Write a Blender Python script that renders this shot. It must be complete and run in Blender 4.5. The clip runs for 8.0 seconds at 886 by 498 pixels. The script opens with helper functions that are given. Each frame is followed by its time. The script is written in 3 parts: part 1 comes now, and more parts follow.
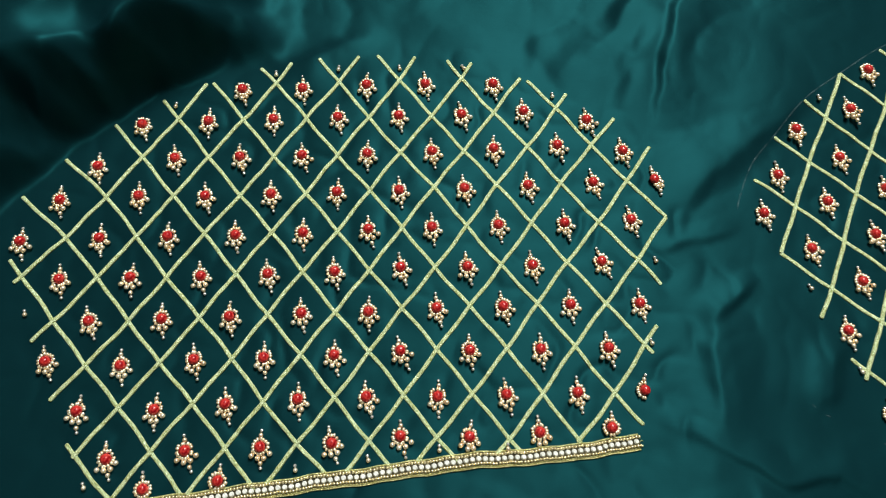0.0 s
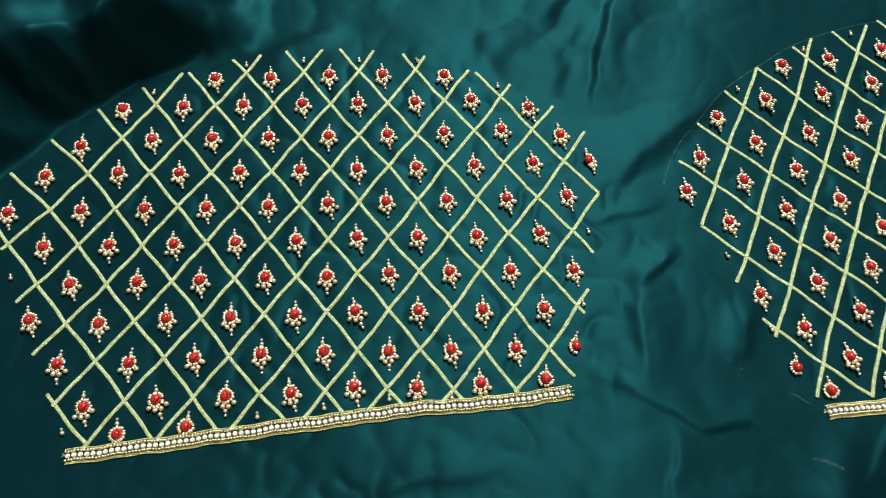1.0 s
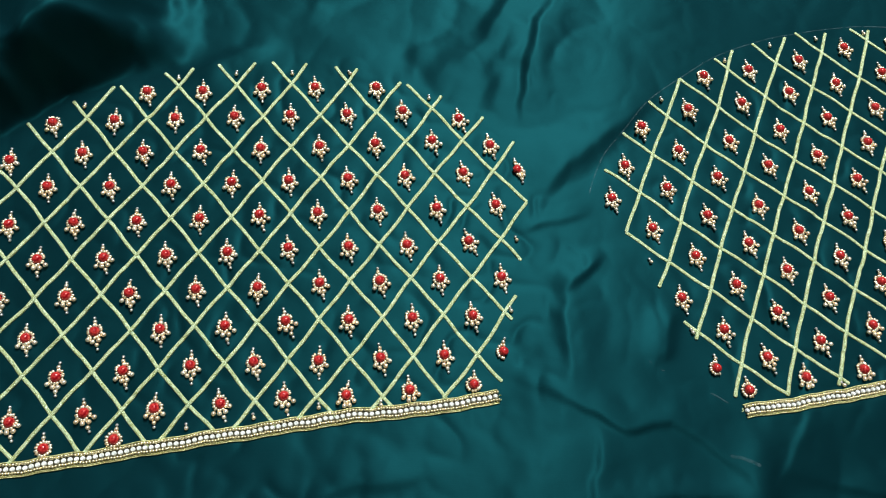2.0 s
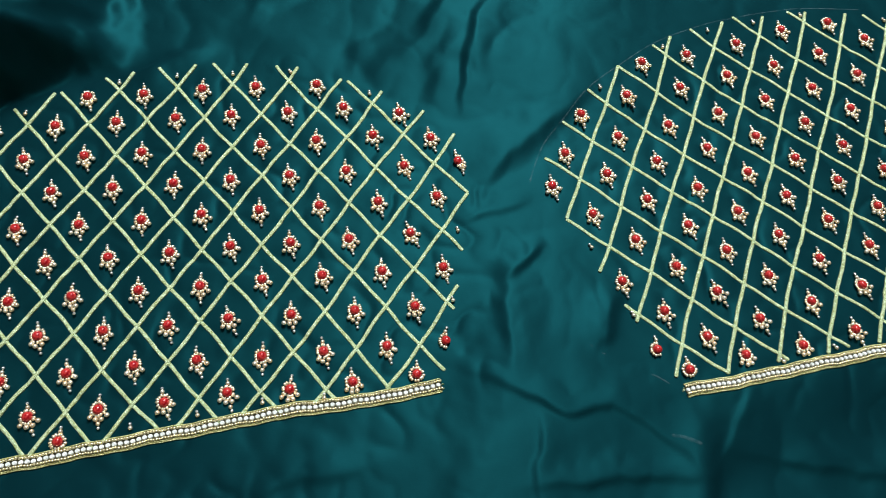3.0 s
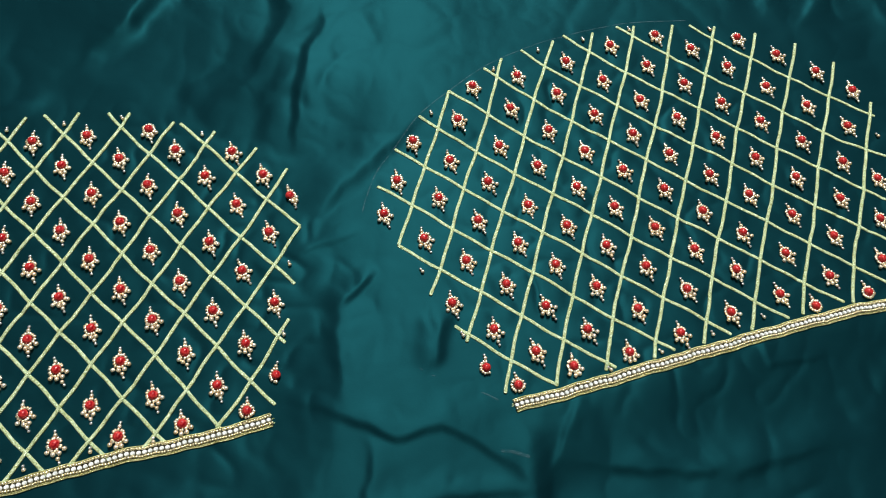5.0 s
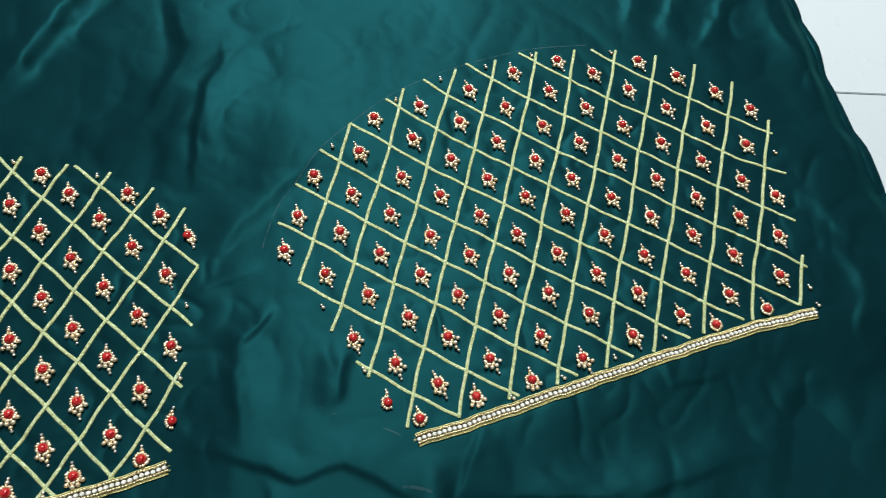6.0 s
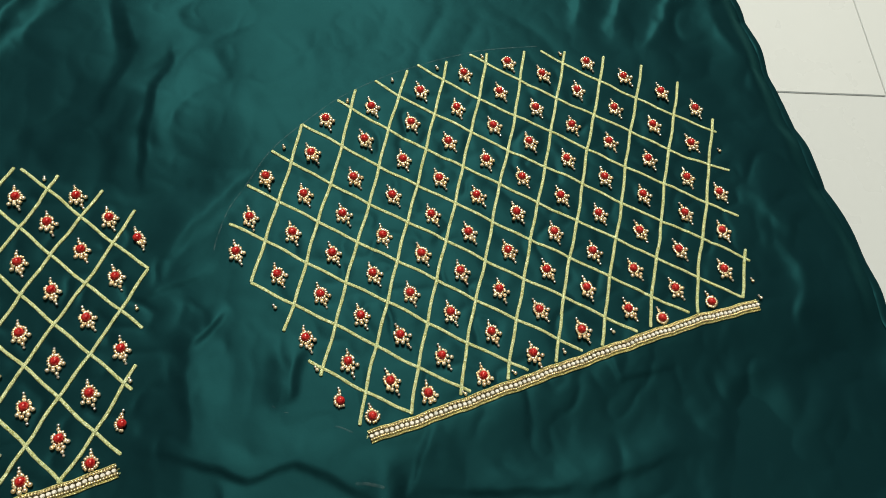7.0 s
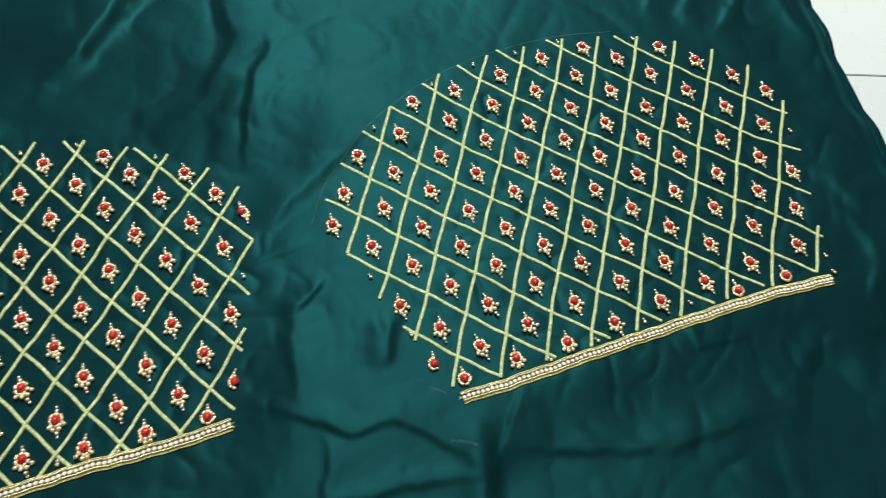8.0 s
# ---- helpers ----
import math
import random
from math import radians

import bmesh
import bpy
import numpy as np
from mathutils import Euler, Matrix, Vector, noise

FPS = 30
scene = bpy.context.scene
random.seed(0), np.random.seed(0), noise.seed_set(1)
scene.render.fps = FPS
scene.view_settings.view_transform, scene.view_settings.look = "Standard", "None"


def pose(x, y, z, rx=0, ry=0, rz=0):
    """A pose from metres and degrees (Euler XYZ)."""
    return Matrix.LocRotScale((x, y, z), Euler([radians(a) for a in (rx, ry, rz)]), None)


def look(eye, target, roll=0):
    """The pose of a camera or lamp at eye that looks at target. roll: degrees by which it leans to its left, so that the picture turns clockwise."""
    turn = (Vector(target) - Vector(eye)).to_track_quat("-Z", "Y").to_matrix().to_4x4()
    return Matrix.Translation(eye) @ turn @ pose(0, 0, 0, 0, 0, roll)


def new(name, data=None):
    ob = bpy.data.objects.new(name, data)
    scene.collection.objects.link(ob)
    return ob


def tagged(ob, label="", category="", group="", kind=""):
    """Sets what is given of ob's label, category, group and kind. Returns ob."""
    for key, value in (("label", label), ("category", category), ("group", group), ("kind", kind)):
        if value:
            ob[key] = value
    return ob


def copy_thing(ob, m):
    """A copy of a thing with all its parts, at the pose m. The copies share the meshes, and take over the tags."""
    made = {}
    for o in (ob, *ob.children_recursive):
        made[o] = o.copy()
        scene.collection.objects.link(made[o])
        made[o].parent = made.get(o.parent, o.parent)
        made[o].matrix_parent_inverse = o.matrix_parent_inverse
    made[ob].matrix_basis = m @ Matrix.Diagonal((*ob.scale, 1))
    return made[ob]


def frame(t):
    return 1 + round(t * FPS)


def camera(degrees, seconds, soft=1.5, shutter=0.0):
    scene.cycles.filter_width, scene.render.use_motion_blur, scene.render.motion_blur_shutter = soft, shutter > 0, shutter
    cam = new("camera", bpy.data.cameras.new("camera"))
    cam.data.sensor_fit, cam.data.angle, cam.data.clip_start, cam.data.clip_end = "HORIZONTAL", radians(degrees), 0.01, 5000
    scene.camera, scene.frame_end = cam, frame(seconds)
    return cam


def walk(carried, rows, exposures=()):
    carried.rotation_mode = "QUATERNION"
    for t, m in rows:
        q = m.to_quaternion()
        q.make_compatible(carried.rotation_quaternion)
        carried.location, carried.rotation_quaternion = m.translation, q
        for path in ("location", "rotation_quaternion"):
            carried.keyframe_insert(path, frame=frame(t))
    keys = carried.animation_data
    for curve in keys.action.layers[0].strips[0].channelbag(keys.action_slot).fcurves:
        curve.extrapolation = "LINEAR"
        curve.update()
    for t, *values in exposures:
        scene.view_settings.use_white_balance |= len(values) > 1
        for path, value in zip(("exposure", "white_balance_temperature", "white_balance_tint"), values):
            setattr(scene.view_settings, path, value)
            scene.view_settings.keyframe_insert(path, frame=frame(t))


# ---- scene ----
cam = camera(65.0, 8.0, 0.85, 0.3)
PATH = [
    (0.0, (-0.1186, -0.0135, 0.3983), (-0.1045, 0.1383, -0.0778), 4.37),
    (0.2, (-0.1155, -0.0242, 0.4075), (-0.1022, 0.1157, -0.0200), 4.43),
    (0.5, (-0.1112, -0.0396, 0.4182), (-0.0953, 0.1214, -0.0549), 4.61),
    (0.7, (-0.1072, -0.0486, 0.4223), (-0.0900, 0.0987, -0.0026), 5.65),
    (1.0, (-0.0973, -0.0582, 0.4286), (-0.074, 0.1084, -0.0422), 6.92),
    (1.2, (-0.0938, -0.0611, 0.4320), (-0.0699, 0.0904, 0.0089), 7.88),
    (1.5, (-0.082, -0.0599, 0.4353), (-0.0485, 0.1084, -0.0343), 9.99),
    (1.7, (-0.0764, -0.0602, 0.4370), (-0.0395, 0.0929, 0.0155), 11.93),
    (3.0, (-0.0337, -0.0706, 0.4436), (0.0121, 0.1002, -0.0241), 10.66),
    (3.2, (-0.0238, -0.0744, 0.4461), (0.0202, 0.0825, 0.0266), 10.69),
    (3.5, (-0.0091, -0.077, 0.4491), (0.0451, 0.0977, -0.0163), 11.47),
    (3.7, (0.0006, -0.0783, 0.4500), (0.0525, 0.0800, 0.0320), 11.88),
    (4.0, (0.0129, -0.0782, 0.4509), (0.0828, 0.0974, -0.012), 14.52),
    (4.2, (0.0223, -0.0779, 0.4520), (0.0867, 0.0813, 0.0361), 14.81),
    (5.3, (0.0848, -0.0718, 0.4669), (0.1393, 0.0852, 0.0487), 9.47),
    (5.5, (0.0958, -0.0697, 0.4678), (0.1642, 0.1047, 0.0043), 11.13),
    (5.7, (0.1085, -0.0677, 0.4725), (0.1753, 0.0903, 0.0564), 12.13),
    (6.0, (0.1212, -0.0689, 0.4733), (0.2029, 0.1094, 0.0134), 13.27),
    (6.2, (0.1279, -0.0674, 0.4735), (0.2106, 0.0907, 0.0603), 15.84),
    (6.5, (0.1304, -0.0682, 0.4751), (0.2313, 0.1084, 0.0183), 17.45),
    (6.8, (0.1322, -0.0723, 0.4773), (0.2252, 0.0853, 0.0661), 18.04),
    (7.0, (0.1339, -0.0774, 0.4794), (0.2356, 0.0982, 0.0224), 17.48),
    (7.2, (0.1265, -0.0825, 0.4799), (0.2178, 0.0751, 0.0684), 17.39),
    (7.5, (0.1158, -0.0892, 0.484), (0.212, 0.0878, 0.0264), 15.93),
    (7.8, (0.0968, -0.0930, 0.4875), (0.1811, 0.0681, 0.0759), 15.12),
    (8.0, (0.0838, -0.0953, 0.4922), (0.1652, 0.0852, 0.033), 12.31),
]
EXPOSURES = [(0.0, 0.14, 6500, 11), (0.7, 0.20, 6500, 11), (1.5, 0.24, 6200, 12), (3.5, 0.24, 5850, 12), (5.5, 0.20, 6200, 16), (6.2, 0.05, 6250, 13), (6.6, -0.09, 7000, 13), (7.2, -0.02, 7600, 14), (7.8, 0.20, 7200, 14), (8.0, 0.25, 6800, 10)]
walk(cam, [(t, look(eye, target, roll)) for t, eye, target, roll in PATH], EXPOSURES)

# ---- light: one lamp high at the far side of the room ----
world = bpy.data.worlds.new("room_world")
world.use_nodes = True
world.node_tree.nodes["Background"].inputs["Color"].default_value = (0.6, 0.75, 1.0, 1)
world.node_tree.nodes["Background"].inputs["Strength"].default_value = 0.2
scene.world = world


def area_lamp(name, eye, target, sx, sy, watts, color):
    data = bpy.data.lights.new(name, "AREA")
    data.shape, data.size, data.size_y, data.energy, data.color = "RECTANGLE", sx, sy, watts, color
    ob = new(name, data)
    ob.matrix_world = look(eye, target)
    return ob


area_lamp("tube_light", (0.48, 1.75, 2.35), (0.1, 0.2, 0.0), 0.5, 1.1, 112, (0.97, 1.0, 0.95))


# ---- materials ----
def make_mat(name, color, rough=0.5, metal=0.0, spec=0.5):
    m = bpy.data.materials.new(name)
    m.use_nodes = True
    b = m.node_tree.nodes["Principled BSDF"]
    b.inputs["Base Color"].default_value = (*color, 1)
    b.inputs["Roughness"].default_value = rough
    b.inputs["Metallic"].default_value = metal
    b.inputs["Specular IOR Level"].default_value = spec
    return m, m.node_tree, b


def node(nt, kind, **values):
    n = nt.nodes.new(kind)
    for key, value in values.items():
        n.inputs[key].default_value = value
    return n


def mixed(nt, factor, a, b):
    """A colour between a and b by a socket."""
    n = nt.nodes.new("ShaderNodeMix")
    n.data_type = "RGBA"
    n.inputs[6].default_value, n.inputs[7].default_value = (*a, 1), (*b, 1)
    nt.links.new(factor, n.inputs[0])
    return n.outputs[2]


def ramp(nt, value, lo, hi, out_lo=0.0, out_hi=1.0):
    n = node(nt, "ShaderNodeMapRange")
    for k, v in zip(("From Min", "From Max", "To Min", "To Max"), (lo, hi, out_lo, out_hi)):
        n.inputs[k].default_value = v
    nt.links.new(value, n.inputs["Value"])
    return n.outputs["Result"]


def silk_material():
    m, nt, b = make_mat("teal_silk", (0.004, 0.05, 0.05), 0.52, 0.82, 0.15)
    co = node(nt, "ShaderNodeTexCoord").outputs["Object"]
    broad = node(nt, "ShaderNodeTexNoise", Scale=9.0, Detail=4.0)
    nt.links.new(co, broad.inputs["Vector"])
    nt.links.new(mixed(nt, ramp(nt, broad.outputs["Fac"], 0.35, 0.65), (0.0028, 0.0345, 0.0385), (0.0036, 0.0425, 0.0465)), b.inputs["Base Color"])
    nt.links.new(ramp(nt, broad.outputs["Fac"], 0.3, 0.7, 0.53, 0.61), b.inputs["Roughness"])
    # slubs of the weave: threads that run across, a little thicker here and there
    stretch = nt.nodes.new("ShaderNodeMapping")
    stretch.inputs["Scale"].default_value = (120, 1900, 1)
    nt.links.new(co, stretch.inputs["Vector"])
    slub = node(nt, "ShaderNodeTexNoise", Scale=1.0, Detail=2.0)
    nt.links.new(stretch.outputs[0], slub.inputs["Vector"])
    soft = node(nt, "ShaderNodeTexNoise", Scale=60.0, Detail=3.0)
    nt.links.new(co, soft.inputs["Vector"])
    bump1 = node(nt, "ShaderNodeBump", Strength=0.12, Distance=0.0003)
    nt.links.new(slub.outputs["Fac"], bump1.inputs["Height"])
    bump2 = node(nt, "ShaderNodeBump", Strength=0.10, Distance=0.002)
    nt.links.new(soft.outputs["Fac"], bump2.inputs["Height"])
    nt.links.new(bump1.outputs["Normal"], bump2.inputs["Normal"])
    nt.links.new(bump2.outputs["Normal"], b.inputs["Normal"])
    b.inputs["Specular Tint"].default_value = (0.45, 1.0, 0.93, 1)
    ground = node(nt, "ShaderNodeBsdfDiffuse", Color=(0.0060, 0.039, 0.051, 1))
    both = node(nt, "ShaderNodeMixShader", Fac=0.30)
    nt.links.new(b.outputs[0], both.inputs[1])
    nt.links.new(ground.outputs[0], both.inputs[2])
    nt.links.new(both.outputs[0], nt.nodes["Material Output"].inputs["Surface"])
    # satin weave: the gloss runs long across the threads
    b.inputs["Anisotropic"].default_value = 0.68
    grainway = nt.nodes.new("ShaderNodeCombineXYZ")
    grainway.inputs[1].default_value = 1.0
    nt.links.new(grainway.outputs[0], b.inputs["Tangent"])
    return m


def thread_material(name, dark, light, metal):
    m, nt, b = make_mat(name, light, 0.34, metal)
    co = node(nt, "ShaderNodeTexCoord").outputs["Object"]
    grain = node(nt, "ShaderNodeTexVoronoi", Scale=2300.0)
    nt.links.new(co, grain.inputs["Vector"])
    dull = node(nt, "ShaderNodeTexNoise", Scale=260.0, Detail=3.0)
    nt.links.new(co, dull.inputs["Vector"])
    sep = nt.nodes.new("ShaderNodeSeparateColor")
    nt.links.new(grain.outputs["Color"], sep.inputs["Color"])
    flake = mixed(nt, sep.outputs[0], dark, light)
    worn = nt.nodes.new("ShaderNodeMix")
    worn.data_type, worn.blend_type = "RGBA", "MULTIPLY"
    worn.inputs[0].default_value = 1.0
    nt.links.new(flake, worn.inputs[6])
    nt.links.new(mixed(nt, ramp(nt, dull.outputs["Fac"], 0.3, 0.7), (0.86, 0.80, 0.62), (1, 1, 1)), worn.inputs[7])
    nt.links.new(worn.outputs[2], b.inputs["Base Color"])
    nt.links.new(ramp(nt, sep.outputs[1], 0, 1, 0.2, 0.5), b.inputs["Roughness"])
    bump = node(nt, "ShaderNodeBump", Strength=0.9, Distance=0.0003)
    nt.links.new(grain.outputs["Distance"], bump.inputs["Height"])
    nt.links.new(bump.outputs["Normal"], b.inputs["Normal"])
    return m


def varied(name, a, c, rough, metal, spec=0.5):
    """A material whose colour goes from a to c from object to object."""
    m, nt, b = make_mat(name, a, rough, metal, spec)
    rnd = node(nt, "ShaderNodeObjectInfo").outputs["Random"]
    nt.links.new(mixed(nt, rnd, a, c), b.inputs["Base Color"])
    return m, nt, b


def red_material():
    """Red glass: mottled reflections painted as darker and lighter streaks under a glossy skin."""
    m, nt, b = make_mat("red_bead", (0.42, 0.01, 0.015), 0.2)
    co = node(nt, "ShaderNodeTexCoord").outputs["Object"]
    glint_noise = node(nt, "ShaderNodeTexNoise", Scale=760.0, Detail=3.0)
    nt.links.new(co, glint_noise.inputs["Vector"])
    nt.links.new(mixed(nt, ramp(nt, glint_noise.outputs["Fac"], 0.38, 0.64), (0.30, 0.004, 0.009), (0.66, 0.045, 0.035)), b.inputs["Base Color"])
    nt.links.new(ramp(nt, glint_noise.outputs["Fac"], 0.3, 0.7, 0.10, 0.22), b.inputs["Roughness"])
    bump = node(nt, "ShaderNodeBump", Strength=0.18, Distance=0.0004)
    nt.links.new(glint_noise.outputs["Fac"], bump.inputs["Height"])
    nt.links.new(bump.outputs["Normal"], b.inputs["Normal"])
    return m


def chalk_material():
    """Worn chalk: grains of it lie on the cloth, with bare cloth between."""
    m, nt, b = make_mat("chalk", (0.20, 0.30, 0.32), 0.95, 0, 0.1)
    co = node(nt, "ShaderNodeTexCoord").outputs["Object"]
    n = node(nt, "ShaderNodeTexNoise", Scale=180.0, Detail=6.0)
    nt.links.new(co, n.inputs["Vector"])
    nt.links.new(ramp(nt, n.outputs["Fac"], 0.34, 0.78, 0.0, 0.26), b.inputs["Alpha"])
    return m


def floor_tile_material():
    m, nt, b = varied("white_tile", (0.55, 0.61, 0.63), (0.60, 0.66, 0.675), 0.25, 0)
    co = node(nt, "ShaderNodeTexCoord").outputs["Object"]
    n = node(nt, "ShaderNodeTexNoise", Scale=14.0, Detail=6.0)
    nt.links.new(co, n.inputs["Vector"])
    nt.links.new(ramp(nt, n.outputs["Fac"], 0.3, 0.7, 0.2, 0.4), b.inputs["Roughness"])
    return m


SILK = silk_material()
THREAD = thread_material("gold_thread", (0.30, 0.36, 0.08), (0.81, 0.95, 0.66), 0.18)
EDGING = thread_material("old_gold_edging", (0.24, 0.22, 0.05), (0.92, 0.90, 0.48), 0.45)
RED = red_material()
GOLD = varied("champagne_gold_bead", (0.95, 0.73, 0.45), (1.0, 0.92, 0.72), 0.27, 0.74)[0]
SILVER = varied("pale_pearl_bead", (0.88, 0.86, 0.80), (0.97, 0.96, 0.93), 0.18, 0.8)[0]
STONE = varied("white_stone", (0.76, 0.77, 0.70), (0.95, 0.94, 0.90), 0.22, 0.0, 0.6)[0]
BANDGOLD = make_mat("band_gold_bead", (0.97, 0.84, 0.50), 0.27, 0.80)[0]
BACKING = make_mat("band_backing", (0.06, 0.05, 0.02), 0.5, 0.3)[0]
CHALK = chalk_material()
TILE = floor_tile_material()
GROUT = make_mat("grout", (0.40, 0.43, 0.43), 0.9)[0]
PAINT = make_mat("wall_paint", (0.13, 0.12, 0.11), 0.9)[0]
CEILING = make_mat("ceiling_paint", (0.38, 0.38, 0.37), 0.9)[0]


# ---- helpers for meshes ----
def mesh_of(name, verts, faces, material, smooth=True):
    me = bpy.data.meshes.new(name)
    me.from_pydata(verts, [], faces)
    me.materials.append(material)
    if smooth:
        me.shade_smooth()
    return me


def child(name, me, parent, m=None, label="", kind=""):
    ob = new(name, me)
    ob.parent = parent
    if m is not None:
        ob.matrix_basis = m
    return tagged(ob, label, "", "", kind)


def bead_mesh(name, r, material, seg=12, rings=7, flat=1.0, hole=True):
    """A round bead with a slight dimple at the thread holes, axis along y."""
    verts, faces = [], []
    for a in range(rings + 1):
        th = math.pi * a / rings
        pinch = 0.88 if hole and a in (0, rings) else 1.0
        for s in range(seg):
            ph = 2 * math.pi * s / seg
            verts.append((r * math.sin(th) * math.cos(ph), r * pinch * math.cos(th), r * flat * math.sin(th) * math.sin(ph)))
    for a in range(rings):
        for s in range(seg):
            t = (s + 1) % seg
            faces.append((a * seg + s, a * seg + t, (a + 1) * seg + t, (a + 1) * seg + s))
    return mesh_of(name, verts, faces, material)


# ---- the cloth's relief: broad folds, creases and fine puckers, in metres ----
# each fold: its steep face along a line (mm, travelled with the steep face to the right), height, steep and gentle width (mm)
FOLDS = [
    (((31, 364), (36, 322), (17, 285), (-6, 258)), 4.4, 9, 38),
    (((-10, 268), (-31, 232)), 1.8, 9, 22),
    (((62, 302), (49, 269), (41, 243), (34, 212)), 2.8, 3.3, 22),
    (((38, 265), (17, 244), (11, 212)), 2.3, 9, 20),
    (((-42, 266), (-47, 236)), 0.9, 7, 16),
    (((50, 141), (85, 175), (120, 202)), 2.8, 8, 20),
    (((-100, 303), (-70, 340), (-40, 377), (-20, 410)), 9.5, 12, 90),
    (((-156, 264), (-205, 243)), 3.4, 6, 14),
    (((35, -2), (57, -14), (78, -25), (108, -24), (127, -35), (150, -56)), 2.3, 3.6, 18),
    (((53, 67), (77, 86)), 2.4, 3, 10),
    (((47, 62), (45, 40), (44, 12)), 2.2, 6, 20),
    (((107, 20), (129, 47)), 2.7, 5, 12),
    (((26, 112), (68, 122)), 1.4, 3, 9),
    (((204, -22), (184, -45), (172, -62)), 1.6, 4, 16),
    (((56, -30), (53, -82)), 1.4, 3, 12),
    (((60, -67), (152, -71)), 2.7, 4, 10),
    (((205, -62), (250, -74), (300, -85), (355, -77)), 3.0, 5, 16),
    (((338, 9), (345, -15), (381, -13)), 1.4, 3, 8),
    (((428, 352), (408, 298)), 2.4, 6, 16),
    (((465, 345), (459, 326), (436, 285)), 2.4, 6, 16),
    (((515, 340), (509, 319), (470, 268)), 2.4, 6, 16),
    (((500, 110), (522, 60)), 2.2, 8, 14),
    (((-120, -58), (-50, -48)), 2.4, 6, 12),
    (((-220, -70), (-160, -80)), 2.4, 6, 12),
    (((34, 66), (30, 30), (22, -20), (0, -60), (-20, -150)), 5.0, 26, 85),
    (((48, 345), (44, 300), (30, 225)), 8.0, 110, 90),
    (((470, 380), (460, 300), (450, 230)), 6.0, 150, 70),
]
# the foot of the bunched-up end (mm), its high side to the left of the way
BUNCH = ((-470, 20), (-390, 130), (-352, 178), (-319, 208), (-289, 226), (-255, 239), (-205, 250), (-150, 256))


def beside(x, y, pts):
    """Distance from a line through pts (mm), left of its way positive, and how far along it, 0 to 1."""
    pts = np.array(pts, float) / 1000
    run = np.r_[0, np.cumsum(np.hypot(*np.diff(pts, axis=0).T))]
    best, off, along = np.inf, 0, 0
    for k in range(len(pts) - 1):
        (ax, ay), (bx, by) = pts[k], pts[k + 1]
        size = run[k + 1] - run[k]
        ux, uy = (bx - ax) / size, (by - ay) / size
        t = (x - ax) * ux + (y - ay) * uy
        o = (y - ay) * ux - (x - ax) * uy
        lo, hi = (-1.0 if k == 0 else 0.0), (size + 1.0 if k == len(pts) - 2 else size)
        c = np.clip(t, lo, hi)
        far = np.hypot(t - c, o)
        near = far < best
        best = np.where(near, far, best)
        off = np.where(near, np.where(o < 0, -far, far), off)
        along = np.where(near, (run[k] + c) / run[-1], along)
    return off, along


def smoothstep(v, lo, hi):
    u = np.clip((v - lo) / (hi - lo), 0, 1)
    return u * u * (3 - 2 * u)


GRIDS = {}


def value_noise(x, y, cell, seed):
    """Smooth random values round 0.5: three turned layers, so that no grid shows."""
    total = 0
    for k, (turn, size, share) in enumerate(((0.5, 1.0, 0.5), (1.6, 0.83, 0.3), (2.7, 0.61, 0.2))):
        if (seed, k) not in GRIDS:
            GRIDS[seed, k] = np.random.RandomState(seed * 7 + k).rand(128, 128)
        grid = GRIDS[seed, k]
        c, s = math.cos(turn + seed), math.sin(turn + seed)
        u, v = (c * x - s * y) / (cell * size) + 64.3, (s * x + c * y) / (cell * size) + 64.7
        i, j = np.floor(u).astype(int), np.floor(v).astype(int)
        fu, fv = u - i, v - j
        fu, fv = fu**3 * (6 * fu * fu - 15 * fu + 10), fv**3 * (6 * fv * fv - 15 * fv + 10)
        a, b = i % 128, j % 128
        a1, b1 = (i + 1) % 128, (j + 1) % 128
        total = total + share * ((grid[a, b] * (1 - fu) + grid[a1, b] * fu) * (1 - fv) + (grid[a, b1] * (1 - fu) + grid[a1, b1] * fu) * fv)
    return total


def crumple(x, y, cell, seed, sharp):
    """Crease lines where the noise crosses its middle."""
    wx = x + cell * 0.7 * (value_noise(x, y, cell * 1.7, seed + 1) - 0.5)
    wy = y + cell * 0.7 * (value_noise(x, y, cell * 1.7, seed + 2) - 0.5)
    return (1 - np.minimum(1, 3 * (np.sqrt((value_noise(wx, wy, cell, seed) - 0.5) ** 2 + 0.0030) - 0.05))) ** sharp


def on_panels(x, y):
    """1 where the stitching holds the cloth flat."""
    a = np.hypot((x + 0.15) / 0.215, (y - 0.085) / 0.165)
    b = np.hypot((x - 0.31) / 0.205, (y - 0.105) / 0.165)
    return np.maximum(1 - smoothstep(a, 0.8, 1.1), 1 - smoothstep(b, 0.8, 1.1))


